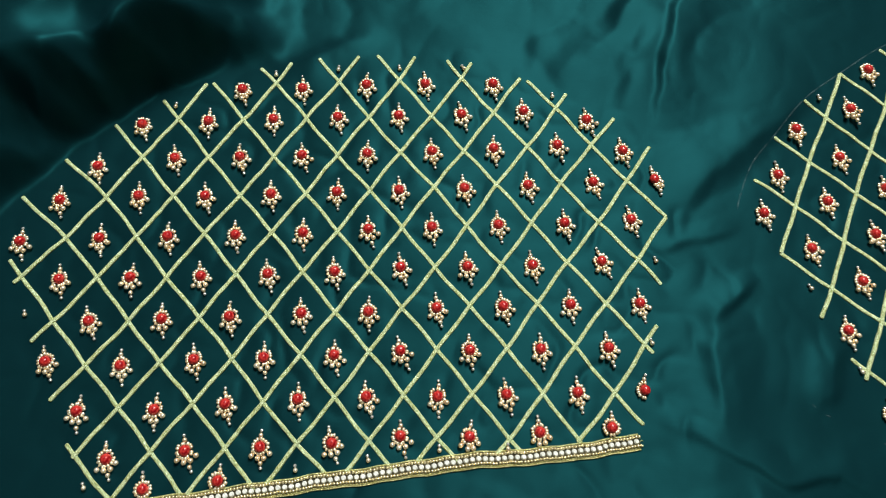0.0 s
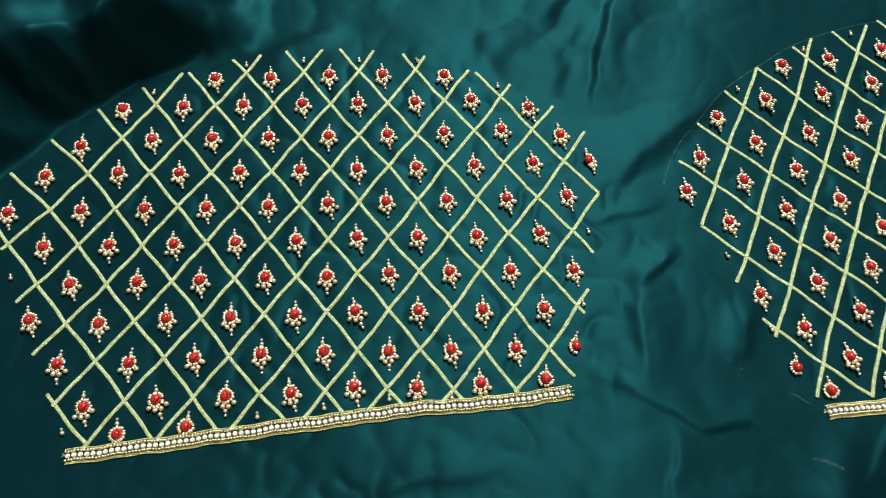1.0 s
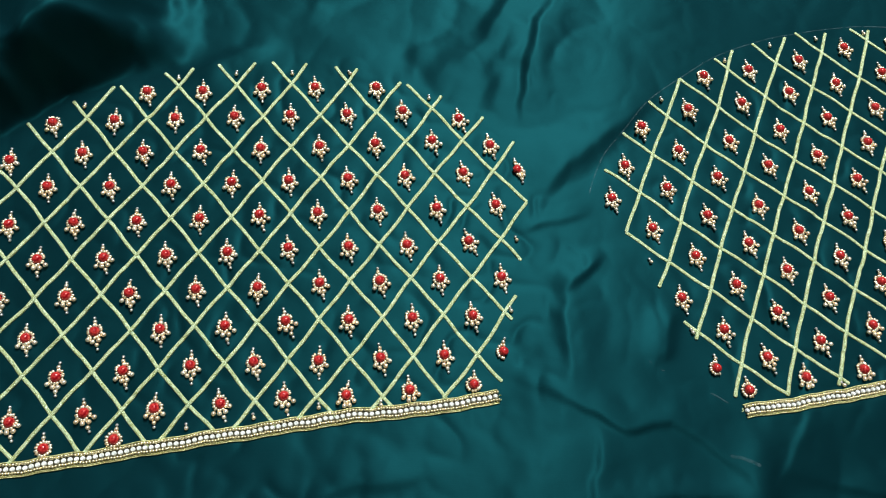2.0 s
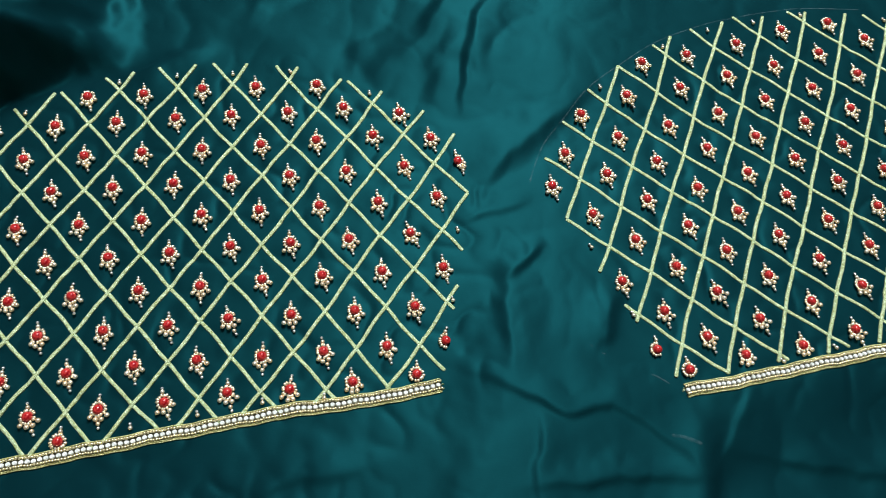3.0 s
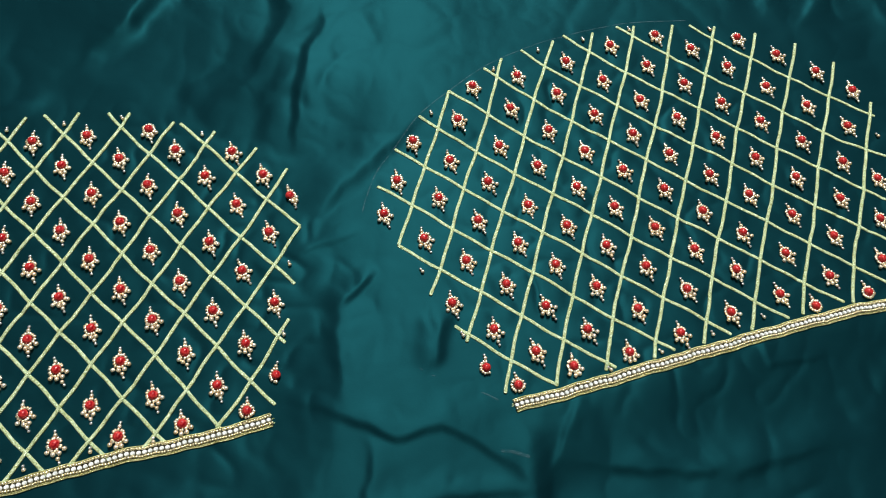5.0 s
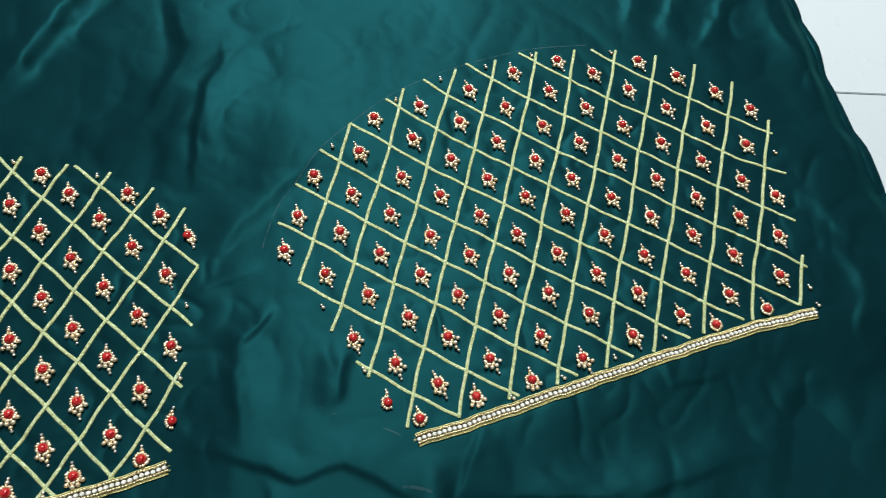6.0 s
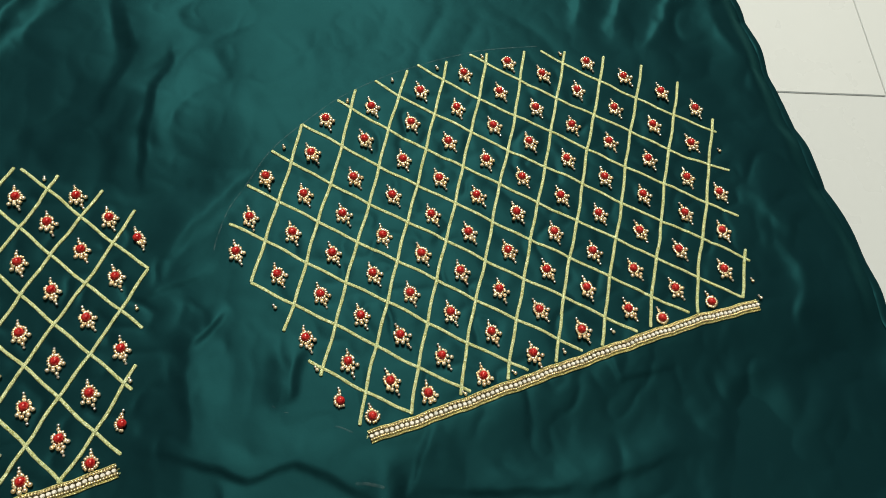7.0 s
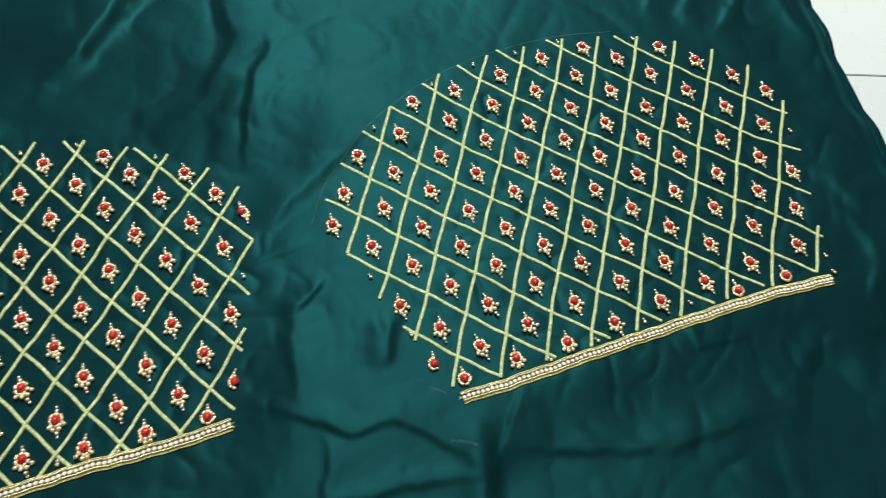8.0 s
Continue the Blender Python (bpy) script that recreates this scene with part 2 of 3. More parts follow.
def relief(x, y):
    """Height of the cloth over the floor's datum at x, y (arrays, metres)."""
    x, y = np.asarray(x, float), np.asarray(y, float)
    z = np.full(np.broadcast(x, y).shape, -0.0007)
    bend = 0.012 * (value_noise(x, y, 0.035, 3) - 0.5) + 0.005 * (value_noise(x, y, 0.013, 4) - 0.5)
    for pts, h, steep, gentle in FOLDS:
        off, along = beside(x, y, pts)
        off = off + bend - 0.0007 * steep
        u = np.where(off < 0, off / (steep / 1000), off / (gentle / 1000))
        z += h / 1000 * smoothstep(along, -0.3, 0.3) * (1 - smoothstep(along, 0.7, 1.3)) * np.exp(-u * u)
    # the bunched-up end of the cloth
    off, along = beside(x, y, BUNCH)
    wander = value_noise(x, y, 0.05, 9) - 0.5
    off = off + 0.024 * wander + 0.008 * (value_noise(x, y, 0.016, 10) - 0.5) + 0.007
    end = smoothstep(x + 0.05 * wander + 0.02 * (value_noise(x, y, 0.02, 12) - 0.5), -0.285, -0.190)
    rise = smoothstep(off, 0.0, 0.030) * (1 - end)
    z += 0.052 * rise + 0.016 * rise * (crumple(x, y, 0.05, 20, 2) - 0.3)
    # a crease below the second band's end, past which the cloth falls away
    off, along = beside(x, y, ((163, 0), (166, -25), (168, -50), (162, -90), (158, -160)))
    off = off + 0.5 * bend - 0.005
    band = -0.016 + 0.115 * np.clip(x - 0.16, 0, 0.3)
    step = smoothstep(off, -0.008, 0.006)
    z -= 0.0115 * step * smoothstep(band - y, 0.004, 0.070) + 0.0060 * (1 - step) * smoothstep(x, 0.0, 0.15) * smoothstep(-y, 0.0, 0.09)
    z += 0.0032 * smoothstep(along, 0.12, 0.30) * np.exp(-(((off + 0.011) / 0.013) ** 2))
    free = 1 - on_panels(x, y)
    upper = smoothstep(y, 0.17, 0.27) * (1 - smoothstep(x, 0.03, 0.10))
    z += free * (0.0010 + 0.0008 * upper) * (crumple(x, y, 0.11, 30, 2) - 0.4)
    z += free * (0.0006 + 0.0005 * upper) * (0.3 - crumple(x, y, 0.05, 40, 4))
    z += (0.0010 - 0.0008 * free) * (0.25 - crumple(x, y, 0.019, 50, 3))
    z += 0.0006 * (value_noise(x, y, 0.07, 60) - 0.5)
    # the loose cloth past the second panel lies in soft, broad crumples
    loose = free * np.maximum(smoothstep(x, 0.17, 0.23) * smoothstep(-y, -0.004, 0.03), smoothstep(x, 0.46, 0.52))
    z += loose * (0.0042 * (crumple(x, y, 0.075, 70, 2) - 0.4) + 0.0014 * (0.3 - crumple(x, y, 0.035, 80, 3)))
    return z


def height(x, y):
    return float(relief(x, y))


FLOOR_Z = -0.014


def edge_x(y):
    """The cloth's free edge."""
    kink = 0.003 * smoothstep(y, -0.01, 0.03) * (1 - smoothstep(y, 0.07, 0.10))
    return 0.5845 + kink + 0.0014 * np.sin(17 * y + 2.3) + 0.0007 * np.sin(53 * y) + 0.0007 * np.sin(131 * y + 1) - 0.012 * smoothstep(-y, 0, 0.12)


# ---- room ----
def build_room():
    tile, cx, cy, turn = 0.30, 0.697, 0.183, math.radians(-11.5)
    base = Matrix.Translation((cx, cy, FLOOR_Z)) @ Matrix.Rotation(turn, 4, "Z")
    n0, n1 = -9, 7
    lo, hi = n0 * tile, n1 * tile
    bm = bmesh.new()
    bmesh.ops.create_cube(bm, size=1.0)
    me = bpy.data.meshes.new("floor")
    bmesh.ops.scale(bm, vec=(hi - lo + 0.2, hi - lo + 0.2, 0.1), verts=bm.verts)
    bm.to_mesh(me)
    bm.free()
    me.materials.append(GROUT)
    floor = tagged(new("floor", me), "white glazed floor tiles with thin grey joints", "floor", "", "structure")
    mid = (lo + hi) / 2
    floor.matrix_basis = base @ Matrix.Translation((mid, mid, -0.0515))
    walls = (("wall_north", 0, 1), ("wall_south", 0, -1), ("wall_east", 1, 0), ("wall_west", -1, 0))
    half = (hi - lo) / 2
    for name, ax, ay in walls:
        bm = bmesh.new()
        bmesh.ops.create_cube(bm, size=1.0)
        bmesh.ops.scale(bm, vec=(0.1 if ax else 2 * half + 0.2, 0.1 if ay else 2 * half, 2.7), verts=bm.verts)
        me = bpy.data.meshes.new(name)
        bm.to_mesh(me)
        bm.free()
        me.materials.append(PAINT)
        ob = tagged(new(name, me), "plain grey-brown painted room wall", "wall", "", "structure")
        ob.matrix_basis = base @ Matrix.Translation((mid + ax * (half + 0.05), mid + ay * (half + 0.05), 1.345))
    bm = bmesh.new()
    bmesh.ops.create_cube(bm, size=1.0)
    bmesh.ops.scale(bm, vec=(2 * half + 0.2, 2 * half + 0.2, 0.1), verts=bm.verts)
    me = bpy.data.meshes.new("ceiling")
    bm.to_mesh(me)
    bm.free()
    me.materials.append(CEILING)
    ob = tagged(new("ceiling", me), "plain pale grey painted ceiling", "ceiling", "", "structure")
    ob.matrix_basis = base @ Matrix.Translation((mid, mid, 2.746))
    # one tile with eased edges, shared by all
    bm = bmesh.new()
    bmesh.ops.create_cube(bm, size=1.0)
    bmesh.ops.scale(bm, vec=(tile - 0.0014, tile - 0.0014, 0.006), verts=bm.verts)
    bmesh.ops.bevel(bm, geom=[e for e in bm.edges], offset=0.0007, segments=1, affect="EDGES")
    tm = bpy.data.meshes.new("tile")
    bm.to_mesh(tm)
    bm.free()
    tm.materials.append(TILE)
    inv = floor.matrix_basis.inverted()
    rng = random.Random(5)
    far_v, far_f = [], []
    flat = [tuple(v.co) for v in tm.vertices]
    sides = [tuple(p.vertices) for p in tm.polygons]
    for i in range(n0, n1):
        for j in range(n0, n1):
            # those wholly under the cloth are never seen
            p = base @ Vector(((i + 0.5) * tile, (j + 0.5) * tile, 0))
            if -0.45 < p.x < 0.34 and -0.15 < p.y < 0.42:
                continue
            spot = ((i + 0.5) * tile, (j + 0.5) * tile, -0.003 + rng.uniform(-0.0002, 0.0002))
            if 0.3 < p.x < 1.3 and -0.9 < p.y < 1.1:
                child("tile", tm, floor, inv @ base @ Matrix.Translation(spot))
            else:
                m, n = inv @ base @ Matrix.Translation(spot), len(far_v)
                far_v += [tuple(m @ Vector(v)) for v in flat]
                far_f += [tuple(q + n for q in face) for face in sides]
    child("far_tile_field", mesh_of("far_tile_field", far_v, far_f, TILE, False), floor, None, "", "stuff")


def build_cloth():
    nx, ny = 740, 560
    v = np.linspace(-0.34, 0.62, ny)
    u = np.linspace(0, 1, nx)
    V, U = np.meshgrid(v, u, indexing="ij")
    X = -0.66 + (edge_x(V) + 0.66) * U
    Z = relief(X, V)
    gap = edge_x(V) - X
    lift = 0.0022 * np.sin(33 * V) + 0.002 * np.sin(71 * V + 2)
    near = 1 - smoothstep(gap, 0.0, 0.03)
    Z = Z * (1 - near) + near * (FLOOR_Z + 0.003 + np.abs(lift))
    Z = np.maximum(Z, FLOOR_Z + 0.0015)
    verts = np.stack([X, V, Z], -1).reshape(-1, 3)
    a = (np.arange(ny - 1)[:, None] * nx + np.arange(nx - 1)[None]).ravel()
    faces = np.stack([a, a + 1, a + nx + 1, a + nx], 1)
    me = mesh_of("silk_cloth", verts.tolist(), faces.tolist(), SILK)
    cloth = tagged(new("silk_cloth", me), "dark teal green silk fabric spread wrinkled over a tiled floor", "fabric")
    # rolled hem along the free edge
    ys = np.linspace(-0.34, 0.62, 520)
    xs = edge_x(ys)
    lifts = FLOOR_Z + 0.003 + np.abs(0.0022 * np.sin(33 * ys) + 0.002 * np.sin(71 * ys + 2))
    prof = [(-0.0085, 0.0001), (-0.008, 0.0005), (-0.004, 0.0006), (-0.0012, 0.0006), (0.0003, 0.0003), (0.0004, -0.0003), (-0.0005, -0.0007), (-0.004, -0.0008)]
    verts, faces = [], []
    for k, (x, y, z) in enumerate(zip(xs, ys, lifts)):
        swell = 1 + 0.18 * math.sin(230 * y) + 0.12 * math.sin(610 * y)
        tilt = 0.12 * (z - FLOOR_Z)
        for px, pz in prof:
            verts.append((x + px * (1 + 0.2 * math.sin(19 * y)), y, max(z + pz * swell + tilt, FLOOR_Z + 0.0002)))
    n = len(prof)
    for k in range(len(ys) - 1):
        for s in range(n):
            t = (s + 1) % n
            faces.append((k * n + s, (k + 1) * n + s, (k + 1) * n + t, k * n + t))
    child("hem", mesh_of("hem", verts, faces, SILK), cloth, None, "narrow rolled hem")
    return cloth


# ---- embroidery ----
POWERS = [(a, b) for a in range(4) for b in range(4 - a)]


class Panel:
    """The lattice of one sleeve panel: i counts the falling steps, j the rising ones."""

    def __init__(self, cx, cy, falling, rising, rows, lift, turn):
        self.cx, self.cy, self.falling, self.rising, self.rows, self.lift, self.turn = cx, cy, falling, rising, rows, lift, turn

    def at(self, i, j):
        u, v = i / 5, j / 5
        terms = [u**a * v**b for a, b in POWERS]
        return sum(c * t for c, t in zip(self.cx, terms)) / 1000, sum(c * t for c, t in zip(self.cy, terms)) / 1000


LEFT = Panel(
    (-150.89, 96.69, 0.33, 1.75, 99.29, 1.46, 0.27, -1.29, 3.24, 1.01),
    (101.76, 127.77, 2.19, 0.1, -122.48, -3.46, 3.38, 0.69, -2.03, -2.91),
    {-6: (-2.29, -0.98, 0.01, 0.06), -5: (-5.48, 0.07, -0, 0), -4: (-6.18, 0.94, -0.18, -0.01), -3: (-6.1, 1.79, -0.15, 0.06), -2: (-5.89, 2.69, -0.06, 0.05), -1: (-5.54, 3.53, -0.03, 0.03), 0: (-5.03, 4.33, -0.01, -0), 1: (-4.49, 5.03, -0.06, -0.06), 2: (-3.64, 5.7, -0.01, 0.03), 3: (-2.76, 5.17, 0, 0.02), 4: (-1.52, 4.62, 0.07, 0.04), 5: (0.12, 4, -0.01, 0.03)},
    {-5: (-5.16, -0.11, -0.09, -0.12), -4: (-5.5, 1.52, -0.09, -0.03), -3: (-5.81, 2.7, -0.04, -0.05), -2: (-6.04, 3.61, -0.03, -0.11), -1: (-6.06, 4.4, 0.02, -0.04), 0: (-4.95, 4.93, 0.03, -0.01), 1: (-3.83, 5.39, 0.04, -0.05), 2: (-2.64, 5.73, 0.04, 0.04), 3: (-1.57, 5.82, -0.07, -0.01), 4: (-0.37, 5.03, -0.02, -0), 5: (0.89, 3.43, -0.02, -0.04)},
    {-6: (-5, -2), -5: (-5, 0), -4: (-6, 1), -3: (-6, 2), -2: (-6, 3), -1: (-6, 4), 0: (-5, 4), 1: (-3, 5), 2: (-2, 5), 3: (-1, 5), 4: (0, 3), 5: (1, 2)},
    -0.0006, 2.5)
RIGHT = Panel(
    (284.51, 73.88, 1.7, 0.09, 127.18, 2.52, 2.04, 1.97, -0.79, 3.52),
    (122.27, 148.9, 2.81, 3.73, -103.47, -2.53, -1.86, 0.11, 0.93, -3.11),
    {-5: (-3.35, -0.92, 0.07, 0.09), -4: (-5.03, 0.28, -0.01, 0.02), -3: (-5.87, 1.46, -0.04, -0), -2: (-5.77, 2.61, 0.01, -0.01), -1: (-5.49, 3.77, 0.02, 0.02), 0: (-5.02, 4.87, 0, 0.02), 1: (-4.4, 5.99, 0.07, -0.03), 2: (-3.66, 6.12, 0.1, 0.03), 3: (-2.74, 5.78, 0.07, 0.05), 4: (-1.48, 5.49, 0.07, 0.16), 5: (0.34, 5.1, 0.07, 0.05)},
    {-5: (-4.01, 0, -0.03, -0.02), -4: (-4.64, 1.59, -0.02, -0.03), -3: (-5.12, 2.8, -0.01, 0.04), -2: (-5.64, 3.58, 0.06, -0.02), -1: (-4.97, 4.32, 0.09, -0.02), 0: (-4.14, 4.86, 0.04, -0.08), 1: (-3.38, 5.37, 0.04, -0.03), 2: (-2.53, 5.71, 0.02, 0.03), 3: (-1.69, 5.94, -0.01, 0.03), 4: (-0.75, 5.94, 0.04, 0.01), 5: (0.1, 5.39, 0.03, -0.01), 6: (0.97, 2.26, -0.01, -0.01)},
    {-6: (-4, -2), -5: (-4, 0), -4: (-5, 1), -3: (-6, 2), -2: (-6, 3), -1: (-5, 4), 0: (-4, 4), 1: (-3, 5), 2: (-2, 5), 3: (-1, 5), 4: (-1, 5), 5: (0, 3)},
    -0.0010, 5.0)


def cord_mesh(name, pts, half, tall, pitch, material, sides=9, lift=0.0):
    """A flat twisted metal cord along pts (x, y in metres), lying on the cloth."""
    pts = np.array(pts)
    seg = np.hypot(*np.diff(pts, axis=0).T)
    s = np.r_[0, np.cumsum(seg)]
    n = max(4, int(s[-1] / (pitch / 4)))
    t = np.linspace(0, s[-1], n)
    xy = np.stack([np.interp(t, s, pts[:, 0]), np.interp(t, s, pts[:, 1])], 1)
    d = np.gradient(xy, axis=0)
    d /= np.hypot(*d.T)[:, None] + 1e-9
    side = np.stack([-d[:, 1], d[:, 0]], 1)
    z = relief(xy[:, 0], xy[:, 1]) + lift
    verts = []
    for k in range(n):
        end = min(1.0, 0.45 + 1.2 * min(k, n - 1 - k) / 4)
        for q in range(sides):
            a = math.pi * q / (sides - 1)
            w = math.cos(a)
            ridge = 1 + 0.09 * math.sin(2 * math.pi * t[k] / pitch + 3.4 * w) + 0.04 * math.sin(t[k] * 900 + 5 * w)
            off = half * w * end * (1 + 0.05 * math.sin(t[k] * 700))
            up = tall * math.sin(a) ** 0.7 * ridge * end if 0 < q < sides - 1 else -0.0004
            verts.append((xy[k, 0] + side[k, 0] * off, xy[k, 1] + side[k, 1] * off, z[k] + up))
    faces = [(k * sides + q, (k + 1) * sides + q, (k + 1) * sides + q + 1, k * sides + q + 1) for k in range(n - 1) for q in range(sides - 1)]
    faces += [tuple(range(sides)), tuple(range((n - 1) * sides + sides - 1, (n - 1) * sides - 1, -1))]
    return mesh_of(name, verts, faces, material)


def hand_line(panel, family, index, lo, hi, off_lo, off_hi, rng):
    """One stitched line of the lattice with the small wander of hand work."""
    ks = np.linspace(lo, hi, 6 * int(abs(hi - lo) + 2))
    ph, am = rng.uniform(0, 6.28), rng.uniform(0.01, 0.022)
    pts = []
    for k in ks:
        # lines sag a little between the crossings
        w = am * math.sin(1.9 * k + ph) + 0.009 * math.sin(2 * math.pi * k + ph)
        w += off_lo * max(0.0, 1 - (k - lo) / 1.3) ** 1.5 + off_hi * max(0.0, 1 - (hi - k) / 1.3) ** 1.5
        pts.append(panel.at(k, index + w) if family == "falling" else panel.at(index + w, k))
    return pts


def build_lattice(panel, label, seed):
    rng = random.Random(seed)
    root = tagged(new("embroidered_lattice"), label, "embroidery", "embroidered lattices")
    for family, lines, lift in (("falling", panel.falling, 0.0), ("rising", panel.rising, 0.0005)):
        for index, (lo, hi, off_lo, off_hi) in lines.items():
            me = cord_mesh("thread_line", hand_line(panel, family, index, lo, hi, off_lo, off_hi, rng), 0.00120, 0.00070, 0.0011, THREAD, lift=lift)
            child("thread_line", me, root)
    return root


RED_BEAD = bead_mesh("centre_bead", 0.0030, RED, 20, 12, 0.9)
RING_BEAD = bead_mesh("ring_bead", 0.00096, GOLD, 10, 6)
BIG_BEAD = bead_mesh("drop_bead", 0.00158, GOLD, 12, 8)
MID_BEAD = bead_mesh("drop_bead_small", 0.00140, GOLD, 12, 7)
TIP_BEAD = bead_mesh("tip_bead", 0.00105, SILVER, 10, 6)


# where the ring of a motif was left open, in degrees
OPEN_RINGS = {"drop": (-85, 60), "half": (-60, 70), "side": (110, 260)}


def build_motif(style, rng):
    """A red bead in a ring of gold ones with a tip above and a drop of larger beads below."""
    root = new("bead_motif")
    sway = rng.gauss(0, 0.45)

    def put(name, me, x, y, z, spin=0.0, stretch=1.0, loose=0.16):
        x, y = x + rng.gauss(0, loose), y + rng.gauss(0, loose)
        m = pose(x / 1000, y / 1000, z / 1000, rng.uniform(-8, 8), 0, spin) @ Matrix.Diagonal((1, stretch, 1, 1))
        child(name, me, root, m)

    put("centre_bead", RED_BEAD, 0, 0, 2.1, rng.uniform(-40, 40))
    count = 15
    first = rng.uniform(0, 360)
    for k in range(count):
        a = (first + 360 * k / count + rng.gauss(0, 2.5)) % 360
        low, high = OPEN_RINGS.get(style, (0, 0))
        if low < a < high or low < a - 360 < high:
            continue
        r = 4.02 + rng.gauss(0, 0.13)
        put("ring_bead", RING_BEAD, r * math.cos(math.radians(a)), r * math.sin(math.radians(a)), 1.4, a + 270, 1.35)
    if style == "side":
        put("tip_bead", TIP_BEAD, 0.2, 8.6, 1.0, rng.uniform(-20, 20))
        put("tip_bead", MID_BEAD, 0.1, 6.2, 1.25, rng.uniform(-20, 20))
        for x, y in ((4.6, -2.6), (1.2, -5.4), (4.2, -5.4)):
            put("drop_bead", BIG_BEAD, x, y, 1.5, rng.uniform(-60, 60))
        put("drop_bead", MID_BEAD, 2.4, -8.2, 1.3, 0)
        put("tip_bead", TIP_BEAD, 2.4, -10.8, 1.0, 10)
        return root
    if style != "round":
        put("tip_bead", TIP_BEAD, 0.1 + sway, 8.5, 1.0, rng.uniform(-20, 20))
        put("tip_bead", MID_BEAD, 0.2 + 0.5 * sway, 6.1, 1.25, rng.uniform(-20, 20))
    if style in ("full", "round", "short"):
        put("drop_bead", BIG_BEAD, -4.1, -5.0, 1.5, 40, 1.0, 0.3)
        put("drop_bead", BIG_BEAD, 5.5, -3.4, 1.5, -50, 1.0, 0.3)
        put("drop_bead", BIG_BEAD, -0.8, -6.4, 1.5, 10, 1.0, 0.2)
        put("drop_bead", BIG_BEAD, 2.6, -5.9, 1.5, -20, 1.0, 0.2)
    if style in ("full", "round"):
        put("drop_bead", MID_BEAD, 1.7 + sway, -8.9, 1.3, 0)
        put("tip_bead", TIP_BEAD, 2.3 + 1.5 * sway, -11.4, 1.0, 10)
    return root


def build_pair(rng):
    root = new("bead_pair")
    child("tip_bead", TIP_BEAD, root, pose(-0.0001, 0.0012, 0.001, 0, 0, rng.uniform(-20, 20)))
    child("tip_bead", MID_BEAD, root, pose(0.0001, -0.0012, 0.00125, 0, 0, rng.uniform(-20, 20)))
    return root


STYLES_LEFT = {(3, 5): "side", (-5, 0): "round", (-6, -2): "round", (-1, 4): "round", (4, 0): "short", (3, -1): "short", (0, -5): "ring", (-1, -6): "ring", (5, 1): "ring", (5, 2): "drop"}
STYLES_RIGHT = {(-5, 0): "round", (-6, -2): "round", (-1, 4): "round", (1, 5): "round", (5, 0): "ring", (4, -1): "ring", (-2, -6): "ring", (-1, -5): "short", (0, -4): "short", (-3, -6): "half"}
PAIRS_LEFT = [(-5.25, -0.87), (-4.14, 1.12), (-3.2, 2.2), (-2.21, 3.19), (-1.13, 4.19), (0.75, 5.15), (4.27, 4.28), (-4.54, -5.29), (-1.51, -6.14), (1.26, -3.26), (2.19, -2.18), (3.1, -1.09), (4.05, -0.12), (5.02, 3.14)]
PAIRS_RIGHT = [(-5.25, -0.74), (-4.16, 1.2), (-3.25, 2.33), (-2.23, 3.26), (-1.15, 4.16), (0.86, 5.24), (5.18, 4.57), (6.17, 1.54), (3.2, -1.24), (2.18, -2.2), (1.14, -3.16), (6.36, 1.2), (-4.37, -4.25), (-3.14, -5.02), (0.13, -4.06)]
# where single motifs stand off their cell's middle, in lattice steps
SHIFTS_LEFT = {(-5, 0): (0.08, -0.11), (-6, -2): (0.06, -0.09), (-6, -3): (0.03, -0.24), (-6, -4): (-0.06, -0.16), (-6, -5): (-0.01, -0.12), (-4, 1): (0.0, -0.1), (-3, 2): (0.04, -0.07), (-2, 3): (0.02, -0.12), (-1, 4): (0.11, -0.06), (1, 5): (0.17, -0.21), (2, 5): (0.08, -0.14), (3, 5): (-0.06, -0.09), (5, 2): (-0.11, -0.05), (5, 1): (-0.16, 0.08), (4, 0): (-0.11, 0.01), (3, -1): (-0.08, -0.02), (2, -2): (-0.07, 0.01), (0, -5): (-0.18, 0.11), (-1, -6): (-0.12, 0.08), (-2, -6): (-0.01, -0.09), (-4, -6): (-0.09, 0.06)}
SHIFTS_RIGHT = {(-6, -2): (0.07, -0.08), (-6, -3): (0.03, -0.13), (-4, 1): (-0.04, -0.11), (-3, 2): (0.0, -0.06), (-1, 4): (0.0, -0.14), (1, 5): (0.11, -0.15), (2, 5): (0.1, -0.08), (3, 5): (0.11, -0.03), (5, 3): (-0.2, -0.05), (5, 2): (-0.05, -0.02), (5, 0): (-0.17, 0.02), (4, -1): (-0.2, 0.12), (-1, -5): (-0.13, 0.11), (-2, -6): (-0.19, 0.17), (-3, -6): (0.05, 0.15), (-5, -1): (-0.1, -0.01)}
LABELS = {
    "full": "red bead in a gold bead ring with a bead drop",
    "round": "red and gold bead flower without tip beads above",
    "short": "red and gold bead flower with a shortened drop",
    "ring": "red bead in gold ring touching the border band",
    "side": "red bead stitched beside a crooked gold bead drop",
    "half": "red bead with gold beads round one side",
    "drop": "small red bead with a half ring of gold beads",
}


